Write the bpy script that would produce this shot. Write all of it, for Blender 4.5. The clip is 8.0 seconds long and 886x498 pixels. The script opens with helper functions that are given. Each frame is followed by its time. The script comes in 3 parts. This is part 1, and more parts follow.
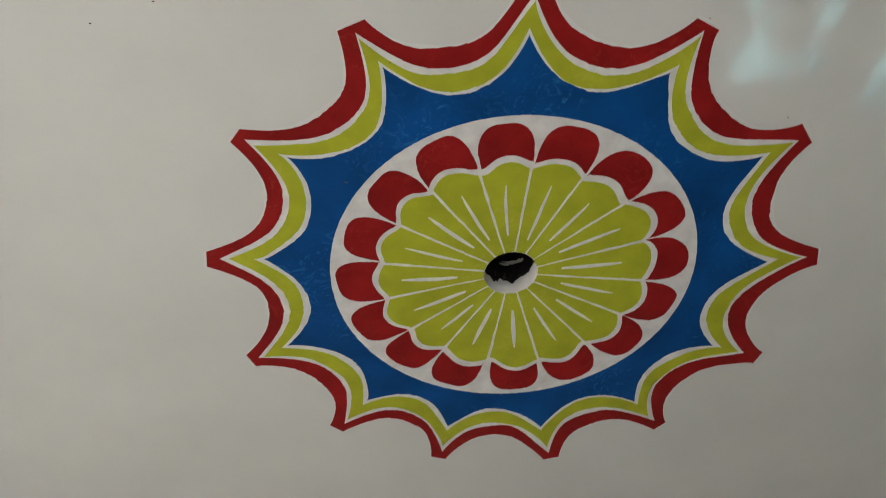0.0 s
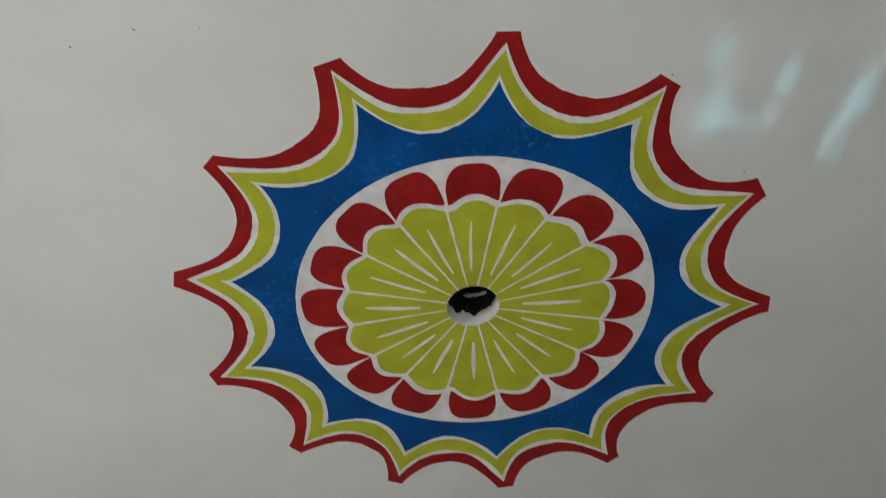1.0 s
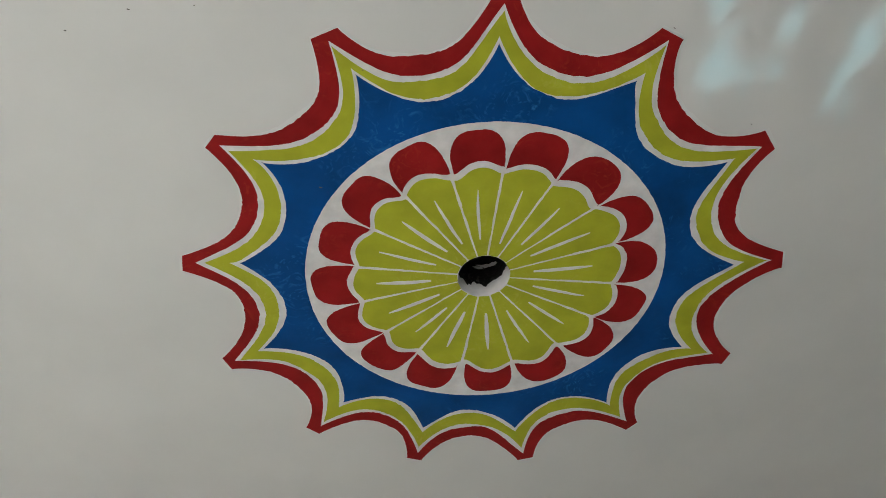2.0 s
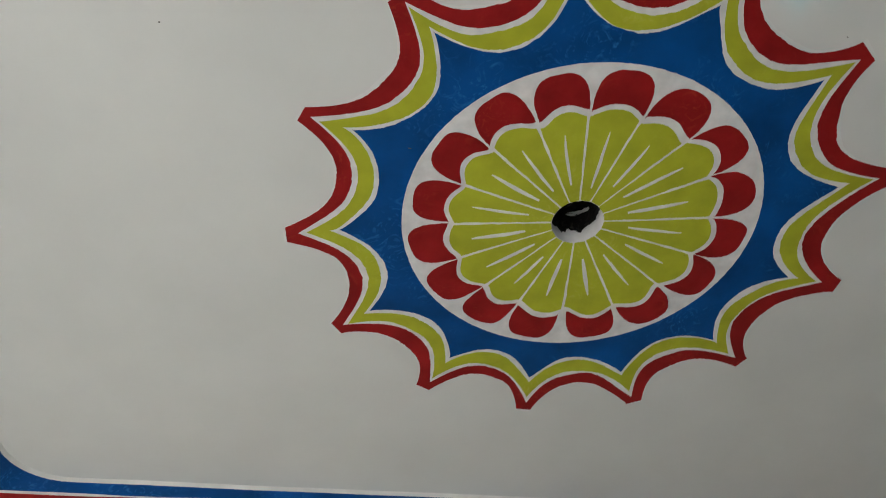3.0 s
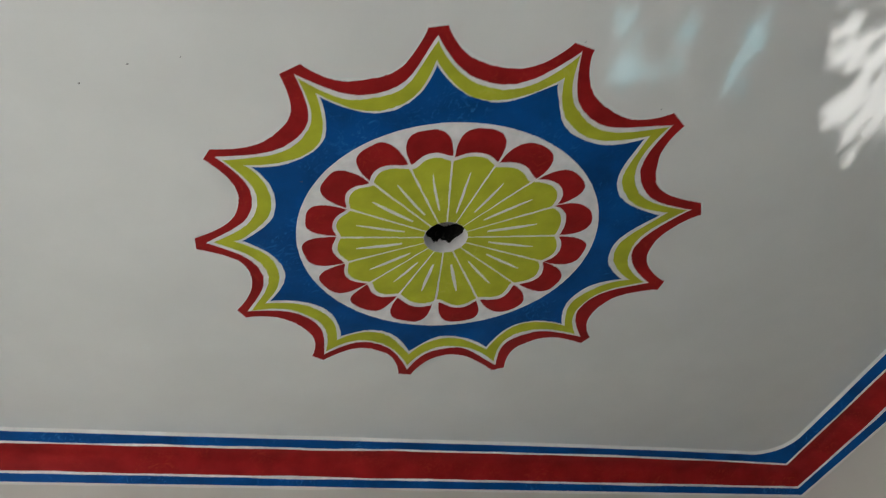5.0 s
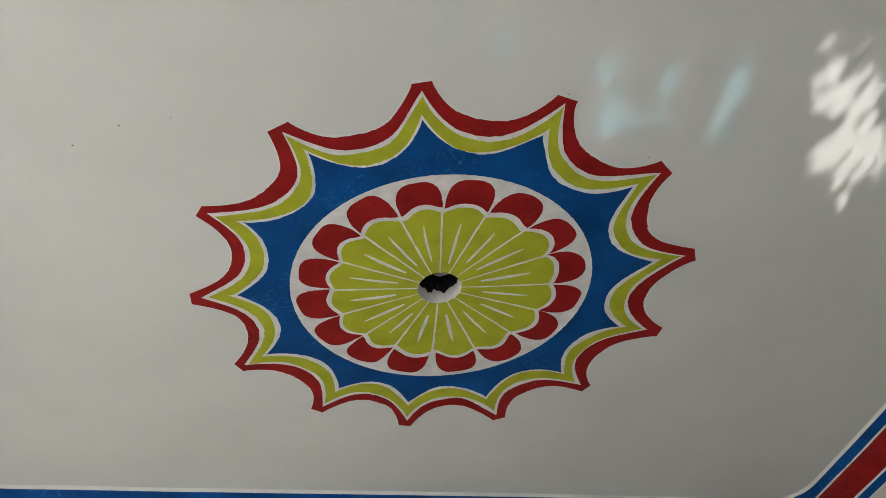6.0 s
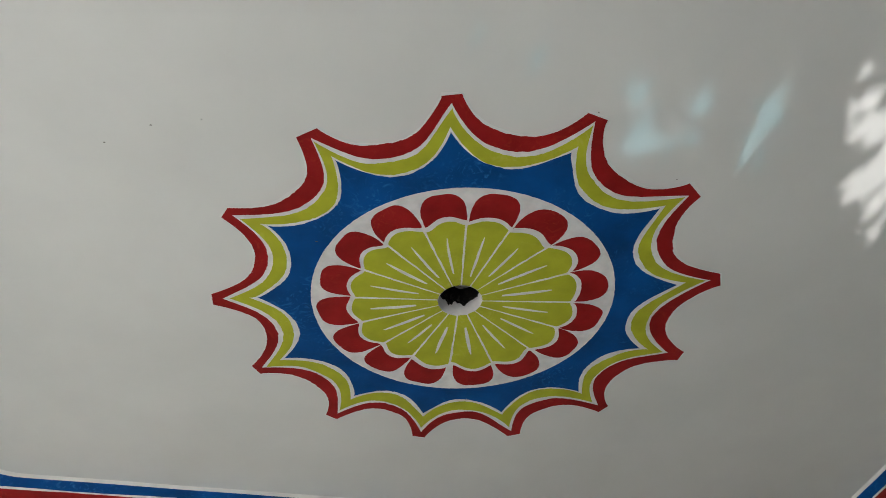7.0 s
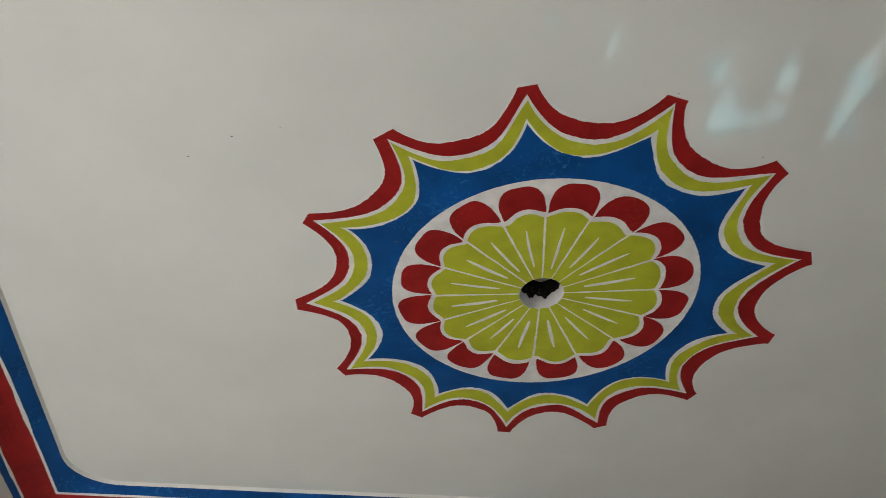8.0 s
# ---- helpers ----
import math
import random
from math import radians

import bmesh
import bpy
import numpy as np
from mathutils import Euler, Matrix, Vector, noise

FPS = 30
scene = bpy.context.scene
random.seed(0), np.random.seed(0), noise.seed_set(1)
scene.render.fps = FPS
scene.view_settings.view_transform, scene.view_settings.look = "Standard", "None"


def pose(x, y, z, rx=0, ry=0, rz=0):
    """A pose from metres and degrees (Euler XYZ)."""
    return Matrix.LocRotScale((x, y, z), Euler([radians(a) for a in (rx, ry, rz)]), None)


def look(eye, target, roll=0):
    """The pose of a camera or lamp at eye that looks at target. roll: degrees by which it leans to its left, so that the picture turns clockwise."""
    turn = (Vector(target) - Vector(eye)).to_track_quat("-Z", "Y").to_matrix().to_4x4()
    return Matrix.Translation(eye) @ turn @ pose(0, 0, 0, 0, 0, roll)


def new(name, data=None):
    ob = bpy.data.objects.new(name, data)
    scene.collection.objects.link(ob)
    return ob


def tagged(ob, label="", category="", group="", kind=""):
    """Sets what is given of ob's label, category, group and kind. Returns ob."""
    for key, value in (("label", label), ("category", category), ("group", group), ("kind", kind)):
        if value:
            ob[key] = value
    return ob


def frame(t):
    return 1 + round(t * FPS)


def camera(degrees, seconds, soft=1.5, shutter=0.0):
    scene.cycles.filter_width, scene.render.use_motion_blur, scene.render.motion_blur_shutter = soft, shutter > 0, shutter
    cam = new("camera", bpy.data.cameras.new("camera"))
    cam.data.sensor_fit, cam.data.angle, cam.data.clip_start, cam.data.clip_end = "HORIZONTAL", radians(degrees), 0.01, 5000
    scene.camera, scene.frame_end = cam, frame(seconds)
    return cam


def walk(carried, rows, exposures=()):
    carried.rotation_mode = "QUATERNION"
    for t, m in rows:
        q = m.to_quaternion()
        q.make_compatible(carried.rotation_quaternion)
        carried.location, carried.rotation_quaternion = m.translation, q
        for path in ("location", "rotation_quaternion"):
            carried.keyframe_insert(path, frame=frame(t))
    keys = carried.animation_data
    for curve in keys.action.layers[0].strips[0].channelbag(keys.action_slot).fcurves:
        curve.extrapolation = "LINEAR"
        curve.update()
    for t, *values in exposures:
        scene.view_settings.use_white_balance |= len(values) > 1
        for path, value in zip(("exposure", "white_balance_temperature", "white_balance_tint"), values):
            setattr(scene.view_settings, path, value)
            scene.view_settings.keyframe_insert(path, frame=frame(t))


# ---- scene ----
EXPOSURE = 2.71
cam = camera(59.6, 8.0, 0.5, 0.25)
PATH = [
    (0, (-0.691, 0.262, 1.465), (-0.206, 1.392, 3.042), -7.2),
    (0.3, (-0.682, 0.259, 1.474), (-0.201, 1.312, 3.105), -6.8),
    (0.5, (-0.699, 0.224, 1.465), (-0.218, 1.25, 3.113), -7.2),
    (0.7, (-0.675, 0.211, 1.464), (-0.192, 1.249, 3.104), -6.6),
    (1, (-0.688, 0.193, 1.454), (-0.151, 1.274, 3.049), -6.9),
    (1.2, (-0.68, 0.199, 1.447), (-0.101, 1.332, 2.991), -7.2),
    (2.3, (-0.677, 0.241, 1.428), (-0.185, 1.349, 3.019), -8.8),
    (2.5, (-0.67, 0.239, 1.418), (-0.242, 1.367, 3.013), -6.3),
    (2.8, (-0.683, 0.246, 1.436), (-0.346, 1.447, 2.999), -4.6),
    (3, (-0.695, 0.247, 1.396), (-0.375, 1.48, 2.937), -5.6),
    (3.3, (-0.736, 0.201, 1.378), (-0.426, 1.481, 2.883), -6.1),
    (3.5, (-0.813, 0.134, 1.365), (-0.515, 1.466, 2.826), -5.9),
    (3.6, (-0.842, 0.107, 1.371), (-0.545, 1.486, 2.789), -5.5),
    (3.7, (-0.878, 0.067, 1.39), (-0.557, 1.503, 2.744), -5.4),
    (3.9, (-0.928, 0.036, 1.389), (-0.624, 1.578, 2.627), -5.3),
    (4, (-0.933, -0.005, 1.349), (-0.677, 1.542, 2.59), -5.0),
    (4.1, (-0.927, -0.025, 1.371), (-0.678, 1.523, 2.613), -4.7),
    (4.2, (-0.927, -0.048, 1.378), (-0.651, 1.489, 2.627), -4.8),
    (4.4, (-0.892, -0.138, 1.401), (-0.543, 1.374, 2.663), -5.6),
    (4.5, (-0.866, -0.145, 1.365), (-0.48, 1.331, 2.659), -5.6),
    (4.6, (-0.804, -0.17, 1.392), (-0.358, 1.301, 2.672), -6.0),
    (4.7, (-0.764, -0.187, 1.372), (-0.277, 1.25, 2.674), -7.4),
    (5, (-0.669, -0.283, 1.335), (-0.146, 1.108, 2.673), -8.3),
    (5.2, (-0.638, -0.307, 1.327), (-0.125, 1.035, 2.718), -8.6),
    (6.3, (-0.599, -0.326, 1.343), (-0.156, 1.002, 2.771), -9.1),
    (6.5, (-0.607, -0.333, 1.353), (-0.184, 1.001, 2.782), -9.2),
    (7, (-0.598, -0.319, 1.342), (-0.19, 0.997, 2.791), -4.2),
    (7.5, (-0.601, -0.322, 1.343), (-0.265, 1.021, 2.787), -2.3),
    (8, (-0.654, -0.3, 1.353), (-0.395, 1.055, 2.8), -2.7),
]
# The phone's own exposure and white balance drift a little: seconds, stops, kelvin.
DRIFT = [(0.0, 0.07, 6680), (0.5, 0.0, 6460), (1.0, 0.02, 6320), (2.5, 0.10, 6480), (3.0, 0.05, 6400), (3.5, 0.07, 6500), (4.0, 0.0, 6570),
         (4.5, -0.06, 6420), (5.0, 0.0, 6320), (6.5, 0.08, 6640), (7.0, 0.06, 6350), (7.5, 0.0, 6380), (8.0, 0.05, 6620)]
walk(cam, [(t, look(eye, target, roll)) for t, eye, target, roll in PATH], [(t, EXPOSURE + stops, kelvin, 10) for t, stops, kelvin in DRIFT])

# ---- light ----
SKY, LAMP_BACK, LAMP_LEFT, LAMP_REAR, GLINT, SUN = 0.08, 3.0, 3.5, 1.1, 320.0, 5.0
world = bpy.data.worlds.new("sky")
scene.world = world
world.use_nodes = True
wn = world.node_tree
sky = wn.nodes.new("ShaderNodeTexSky")
sky.sky_type, sky.sun_disc, sky.sun_elevation, sky.sun_rotation = "NISHITA", False, radians(33.0), radians(279)
wn.nodes["Background"].inputs["Strength"].default_value = SKY
wn.links.new(sky.outputs[0], wn.nodes["Background"].inputs["Color"])


def window_light(name, place, target, wide, high, watts, colour):
    """An area lamp set in an opening, in place of daylight."""
    lamp = bpy.data.lights.new(name, "AREA")
    lamp.shape, lamp.size, lamp.size_y, lamp.energy, lamp.color = "RECTANGLE", wide, high, watts, colour
    ob = new(name, lamp)
    ob.matrix_world = look(place, target)
    return ob


window_light("daylight_back", (-3.0, -3.12, 1.2), (-3.0, 0, 1.2), 2.2, 2.0, LAMP_BACK, (0.98, 1.0, 1.0))
# Added fill at the rear opening, lifts the ceiling's near right.
window_light("rear_fill", (0.2, -3.14, 1.3), (0.2, 0, 1.3), 2.0, 1.8, LAMP_REAR, (0.96, 0.99, 1.0))
window_light("daylight_left", (-5.36, 0.0, 1.7), (0, 0.0, 1.7), 3.2, 1.6, LAMP_LEFT, (0.98, 1.0, 1.0))

# Low sun through the side opening falls on the floor, and lights the ceiling from there.
sun = bpy.data.lights.new("sun", "SUN")
sun.energy, sun.angle, sun.color = SUN, radians(0.53), (1.0, 0.985, 0.955)
new("sun", sun).matrix_world = look((-9.0, -1.5, 5.93), (0, 0.0, 0))

# Unseen spot, added to throw patches of sun through leaves and window at the ceiling.
GLINT_AT = Vector((0.10, -4.8, 0.10))
glint = bpy.data.lights.new("dapple_spot", "SPOT")
glint.energy, glint.color, glint.spot_size, glint.spot_blend, glint.shadow_soft_size = GLINT, (1.0, 0.97, 0.93), radians(19.5), 0.2, 0.0036
new("dapple_spot", glint).matrix_world = look(GLINT_AT, (0.17, 0.58, 3.0))


# ---- materials ----
def shade(name, colour, rough=0.6, vary=0.08, scale=6.0, grain=60.0, bump=0.15, streak=None, spec=0.14, warp=(1, 1, 1)):
    """Painted plaster or similar: a base colour with broad patches, fine grain and relief."""
    mat = bpy.data.materials.new(name)
    mat.use_nodes = True
    nt = mat.node_tree
    n, l = nt.nodes, nt.links
    bsdf = n["Principled BSDF"]
    geo = n.new("ShaderNodeNewGeometry")
    mapping = n.new("ShaderNodeMapping")
    mapping.inputs["Scale"].default_value = warp
    l.new(geo.outputs["Position"], mapping.inputs["Vector"])
    broad = n.new("ShaderNodeTexNoise")
    broad.inputs["Scale"].default_value, broad.inputs["Detail"].default_value = scale, 4
    fine = n.new("ShaderNodeTexNoise")
    fine.inputs["Scale"].default_value, fine.inputs["Detail"].default_value = grain, 5
    l.new(mapping.outputs[0], broad.inputs["Vector"])
    l.new(geo.outputs["Position"], fine.inputs["Vector"])
    ramp = n.new("ShaderNodeMapRange")
    ramp.inputs["From Min"].default_value, ramp.inputs["From Max"].default_value = 0.3, 0.7
    ramp.inputs["To Min"].default_value, ramp.inputs["To Max"].default_value = 1 - vary, 1 + vary
    l.new(broad.outputs["Fac"], ramp.inputs["Value"])
    tone = n.new("ShaderNodeMix")
    tone.data_type, tone.blend_type = "RGBA", "MULTIPLY"
    tone.inputs["Factor"].default_value = 1.0
    tone.inputs["A"].default_value = (*colour, 1)
    l.new(ramp.outputs[0], tone.inputs["B"])
    last = tone.outputs["Result"]
    if streak:
        wave = n.new("ShaderNodeTexNoise")
        wave.inputs["Scale"].default_value, wave.inputs["Detail"].default_value, wave.inputs["Distortion"].default_value = 16.0, 9, 5.0
        l.new(mapping.outputs[0], wave.inputs["Vector"])
        cut = n.new("ShaderNodeMapRange")
        cut.inputs["From Min"].default_value, cut.inputs["From Max"].default_value = 0.53, 0.74
        cut.inputs["To Max"].default_value = 0.75
        l.new(wave.outputs["Fac"], cut.inputs["Value"])
        where = n.new("ShaderNodeTexNoise")
        where.inputs["Scale"].default_value, where.inputs["Detail"].default_value = 5.5, 2
        l.new(geo.outputs["Position"], where.inputs["Vector"])
        some = n.new("ShaderNodeMapRange")
        some.inputs["From Min"].default_value, some.inputs["From Max"].default_value = 0.46, 0.66
        l.new(where.outputs["Fac"], some.inputs["Value"])
        both_masks = n.new("ShaderNodeMath")
        both_masks.operation = "MULTIPLY"
        l.new(cut.outputs[0], both_masks.inputs[0])
        l.new(some.outputs[0], both_masks.inputs[1])
        over = n.new("ShaderNodeMix")
        over.data_type = "RGBA"
        l.new(both_masks.outputs[0], over.inputs["Factor"])
        l.new(last, over.inputs["A"])
        over.inputs["B"].default_value = (*streak, 1)
        last = over.outputs["Result"]
    l.new(last, bsdf.inputs["Base Color"])
    gloss = n.new("ShaderNodeMapRange")
    gloss.inputs["To Min"].default_value, gloss.inputs["To Max"].default_value = rough - 0.08, rough + 0.08
    l.new(fine.outputs["Fac"], gloss.inputs["Value"])
    l.new(gloss.outputs[0], bsdf.inputs["Roughness"])
    bsdf.inputs["Specular IOR Level"].default_value = spec
    both = n.new("ShaderNodeMath")
    both.operation = "MULTIPLY_ADD"
    both.inputs[1].default_value = 0.25
    l.new(fine.outputs["Fac"], both.inputs[0])
    l.new(broad.outputs["Fac"], both.inputs[2])
    rel = n.new("ShaderNodeBump")
    rel.inputs["Strength"].default_value, rel.inputs["Distance"].default_value = bump, 0.01
    l.new(both.outputs[0], rel.inputs["Height"])
    l.new(rel.outputs[0], bsdf.inputs["Normal"])
    return mat


WHITE = (0.735, 0.735, 0.712)
M_CEIL = shade("ceiling_paint", WHITE, 0.42, 0.035, 3.2, 45.0, 0.16)
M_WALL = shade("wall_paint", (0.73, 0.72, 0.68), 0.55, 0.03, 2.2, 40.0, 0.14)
# Greyer wall paint, with the shade of the far and right sides in its colour.
M_WALL_DIM = shade("dim_wall_paint", (0.61, 0.59, 0.54), 0.55, 0.04, 2.2, 40.0, 0.14)
# For walls out of view, darkened to hold down bounced light.
M_UNSEEN_WALL = shade("unseen_wall_grey", (0.22, 0.224, 0.22), 0.5, 0.05, 2.2, 40.0, 0.14)
M_FRESH = shade("fresh_white_paint", (0.80, 0.79, 0.765), 0.4, 0.04, 22.0, 70.0, 0.1)
M_TOUCH = shade("touch_up_white", (0.79, 0.79, 0.77), 0.45, 0.03, 9.0, 45.0, 0.12)
M_LINE = shade("white_line_paint", (0.78, 0.765, 0.755), 0.45, 0.10, 25.0, 80.0, 0.12)
M_RED = shade("red_enamel", (0.315, 0.012, 0.0125), 0.55, 0.22, 9.0, 90.0, 0.10, (0.44, 0.045, 0.02))
M_LIME = shade("lime_enamel", (0.46, 0.485, 0.034), 0.55, 0.13, 11.0, 90.0, 0.10, (0.56, 0.56, 0.10))
M_BLUE = shade("blue_enamel", (0.0015, 0.066, 0.258), 0.55, 0.26, 7.0, 90.0, 0.12, (0.03, 0.21, 0.56))
M_BLACK = shade("black_iron", (0.014, 0.012, 0.011), 0.5, 0.5, 18.0, 120.0, 0.5, (0.30, 0.28, 0.26))
M_FLECK = shade("fleck", (0.11, 0.10, 0.092), 0.6, 0.2, 40.0, 200.0, 0.2)
M_FLOOR = shade("floor_tile", (0.41, 0.41, 0.395), 0.3, 0.06, 3.0, 30.0, 0.05)
M_GROUND = shade("yard_earth", (0.24, 0.20, 0.15), 0.8, 0.2, 2.0, 20.0, 0.4)
M_LEAF = shade("leaf", (0.05, 0.10, 0.025), 0.5, 0.3, 5.0, 40.0, 0.2)
M_FRAME = shade("window_frame_paint", (0.30, 0.20, 0.12), 0.45, 0.15, 9.0, 60.0, 0.2)

# Filters the spot's light into the dim bluish patches on the ceiling.
M_PANE = bpy.data.materials.new("dapple_tint")
M_PANE.use_nodes = True
pn = M_PANE.node_tree
pn.nodes.remove(pn.nodes["Principled BSDF"])
clear, gleam, blend = pn.nodes.new("ShaderNodeBsdfTransparent"), pn.nodes.new("ShaderNodeBsdfGlossy"), pn.nodes.new("ShaderNodeMixShader")
clear.inputs["Color"].default_value = (0.37, 0.60, 0.66, 1)
gleam.inputs["Roughness"].default_value = 0.02
blend.inputs["Fac"].default_value = 0.06
pn.links.new(clear.outputs[0], blend.inputs[1])
pn.links.new(gleam.outputs[0], blend.inputs[2])
pn.links.new(blend.outputs[0], pn.nodes["Material Output"].inputs["Surface"])


# ---- helpers ----
def put(name, bm, material, parent=None, label=""):
    mesh = bpy.data.meshes.new(name)
    bm.normal_update()
    bm.to_mesh(mesh)
    bm.free()
    mesh.materials.append(material)
    ob = new(name, mesh)
    if parent:
        ob.parent = parent
    if label:
        ob["label"] = label
    return ob


part = put


def box_into(bm, lo, hi, bevel=0.0):
    lo, hi = Vector(lo), Vector(hi)
    made = bmesh.ops.create_cube(bm, size=1.0, matrix=Matrix.Translation((lo + hi) / 2) @ Matrix.Diagonal((*(hi - lo), 1)))
    if bevel:
        edges = list({e for v in made["verts"] for e in v.link_edges})
        bmesh.ops.bevel(bm, geom=edges, offset=bevel, segments=2, affect="EDGES")


def box(lo, hi, bevel=0.0):
    bm = bmesh.new()
    box_into(bm, lo, hi, bevel)
    return bm


def thing(name, place, label, category, group="", kind=""):
    ob = new(name)
    ob.empty_display_size = 0.1
    ob.location = place
    return tagged(ob, label, category, group, kind)


def adopt(child, parent):
    child.parent = parent
    child.matrix_parent_inverse = Matrix.Translation(parent.location).inverted()
    return child


# ---- the room ----
CEIL = 3.0
# Corners of the red cove's inner line, round the bay: far left, far right, near right, near left.
BAY = [Vector((-1.677, 2.694)), Vector((2.098, 2.688)), Vector((1.800, -1.30)), Vector((-1.787, -1.30))]
# How far the white lip stands in from that line, side by side.
LIP = (0.0135, 0.019, 0.015, 0.047)
FILLET = 0.19


def cross(a, b, c, d):
    """Where the line a-b meets the line c-d."""
    r, s = b - a, d - c
    k = ((c.x - a.x) * s.y - (c.y - a.y) * s.x) / (r.x * s.y - r.y * s.x)
    return a + r * k


def offset_loop(corners, offs):
    """The quadrilateral with each side moved outwards by its own offset; side i runs from corner i to the next."""
    n, lines = len(corners), []
    mid = sum(corners, Vector((0, 0))) / n
    for i in range(n):
        a, b = corners[i], corners[(i + 1) % n]
        out = Vector(((b - a).y, -(b - a).x)).normalized()
        if out.dot(a - mid) < 0:
            out = -out
        lines.append((a + out * offs[i], b + out * offs[i]))
    return [cross(*lines[i - 1], *lines[i]) for i in range(n)]


STEPS = 70


def straight(corners, wobble=0.0, seed=0.0, bow=0.0):
    """Points round a quadrilateral, STEPS a side, drifting a little as a brush does. bow: how far the far side hangs in."""
    pts = []
    for i in range(4):
        a, b = corners[i], corners[(i + 1) % 4]
        out = Vector((-(b - a).y, (b - a).x)).normalized()
        for j in range(STEPS):
            f = j / STEPS
            fade = min(1, 8 * f, 8 * (1 - f))
            w = noise.noise(Vector((3.1 * f * (b - a).length, seed, i * 7.0))) + 0.4 * noise.noise(Vector((11 * f * (b - a).length, seed + 3, i * 5.0)))
            sag = bow * math.sin(math.pi * f ** 1.8) if i == 0 else 0.0
            pts.append(a.lerp(b, f) + out * wobble * fade * w + Vector((0, -sag)))
    return pts


def rounded(corners, radius, wobble=0.0, seed=0.0, bow=0.0):
    """As straight(), with rounded corners, point by point opposite."""
    pts, base = [], straight(corners, wobble, seed, bow)
    for i in range(4):
        a, b, before, after = corners[i], corners[(i + 1) % 4], corners[i - 1], corners[(i + 2) % 4]
        length, ahead = (b - a).length, (b - a).normalized()
        for j in range(STEPS):
            s = length * j / STEPS
            p = base[i * STEPS + j]
            for corner, along, side, d in ((a, ahead, (before - a).normalized(), s), (b, -ahead, (after - b).normalized(), length - s)):
                if d < radius:
                    turn = radians(45 + 45 * d / radius)
                    p = corner + along * radius * (1 - math.cos(turn)) + side * radius * (1 - math.sin(turn))
            pts.append(p)
    return pts


def band(loops):
    """A strip of quads from loops of (points, z)."""
    bm = bmesh.new()
    rows = [[bm.verts.new((p.x, p.y, z)) for p in pts] for pts, z in loops]
    for a, b in zip(rows, rows[1:]):
        for i in range(len(a)):
            j = (i + 1) % len(a)
            bm.faces.new((a[i], a[j], b[j], b[i]))
    for f in bm.faces:
        f.smooth = True
    bmesh.ops.recalc_face_normals(bm, faces=bm.faces)
    if sum(f.normal.z * f.calc_area() for f in bm.faces) > 0:
        bmesh.ops.reverse_faces(bm, faces=bm.faces)
    return bm


# Width of the cove on each side, as a share of the far side's.
SHARE = (0.95, 0.88, 1.0, 0.72)


# Below the cove the beam between the bays stands steeper.
FOOT_SHARE = (0.95, 0.88, 1.0, 0.68)


def loop_at(off, corners=BAY):
    return offset_loop(corners, [off * k if off > 0 else off for k in (FOOT_SHARE if off > 0.14 else SHARE)])


def cornice(name, corners, edge_mat, cove_mat, label):
    base = thing(name, (corners[0].x, corners[0].y, 2.86), label, "cornice", kind="structure")

    def piece(part_name, loops, material, part_label=""):
        adopt(part(part_name, band(loops), material, None, part_label), base)

    def lip_line(more):
        return rounded(offset_loop(corners, [-x - more for x in LIP]), FILLET, 0.003, 1, 0.016)

    lip_top, lip_mid, lip_low = lip_line(0.006), lip_line(0.003), lip_line(0.0)
    e1, e2 = straight(loop_at(-0.005, corners), 0.010, 2, 0.032), straight(loop_at(0.005, corners), 0.010, 3, 0.032)
    e3, e4 = straight(loop_at(0.119, corners), 0.010, 4), straight(loop_at(0.127, corners), 0.010, 5)
    e5 = straight(loop_at(0.150, corners), 0.003, 6)
    piece("lip", [(lip_top, CEIL), (lip_mid, CEIL - 0.006), (lip_low, CEIL - 0.014)], M_FRESH, "fresh white raised lip round the ceiling field")
    piece("upper_band", [(lip_low, CEIL - 0.014), (e1, 2.949)], edge_mat)
    piece("white_line", [(e1, 2.949), (e2, 2.945)], M_LINE)
    piece("cove", [(e2, 2.945), (straight(loop_at(0.045, corners)), 2.939), (straight(loop_at(0.085, corners)), 2.921), (e3, 2.887)], cove_mat, "hollow moulding")
    piece("white_line", [(e3, 2.887), (e4, 2.880)], M_LINE)
    piece("lower_band", [(e4, 2.880), (e5, 2.856)], edge_mat)
    piece("foot", [(e5, 2.856), (straight(loop_at(0.154, corners)), 2.835)], M_WALL, "white foot of the moulding on the beam")
    return base


cornice("cornice_main", BAY, M_BLUE, M_RED, "blue and red hand-painted plaster cornice with white lines")
BEAM_F, BEAM_N = 2.840, -1.454
LEFT_BAY = [Vector((-5.20, 2.690)), Vector((-2.30, 2.690)), Vector((-2.30, -1.30)), Vector((-5.20, -1.30))]
cornice("cornice_left", LEFT_BAY, M_LIME, M_RED, "lime and red hand-painted plaster cornice of the next bay")

HOLE, HOLE_R = Vector((-0.0235, 1.3935)), 0.070


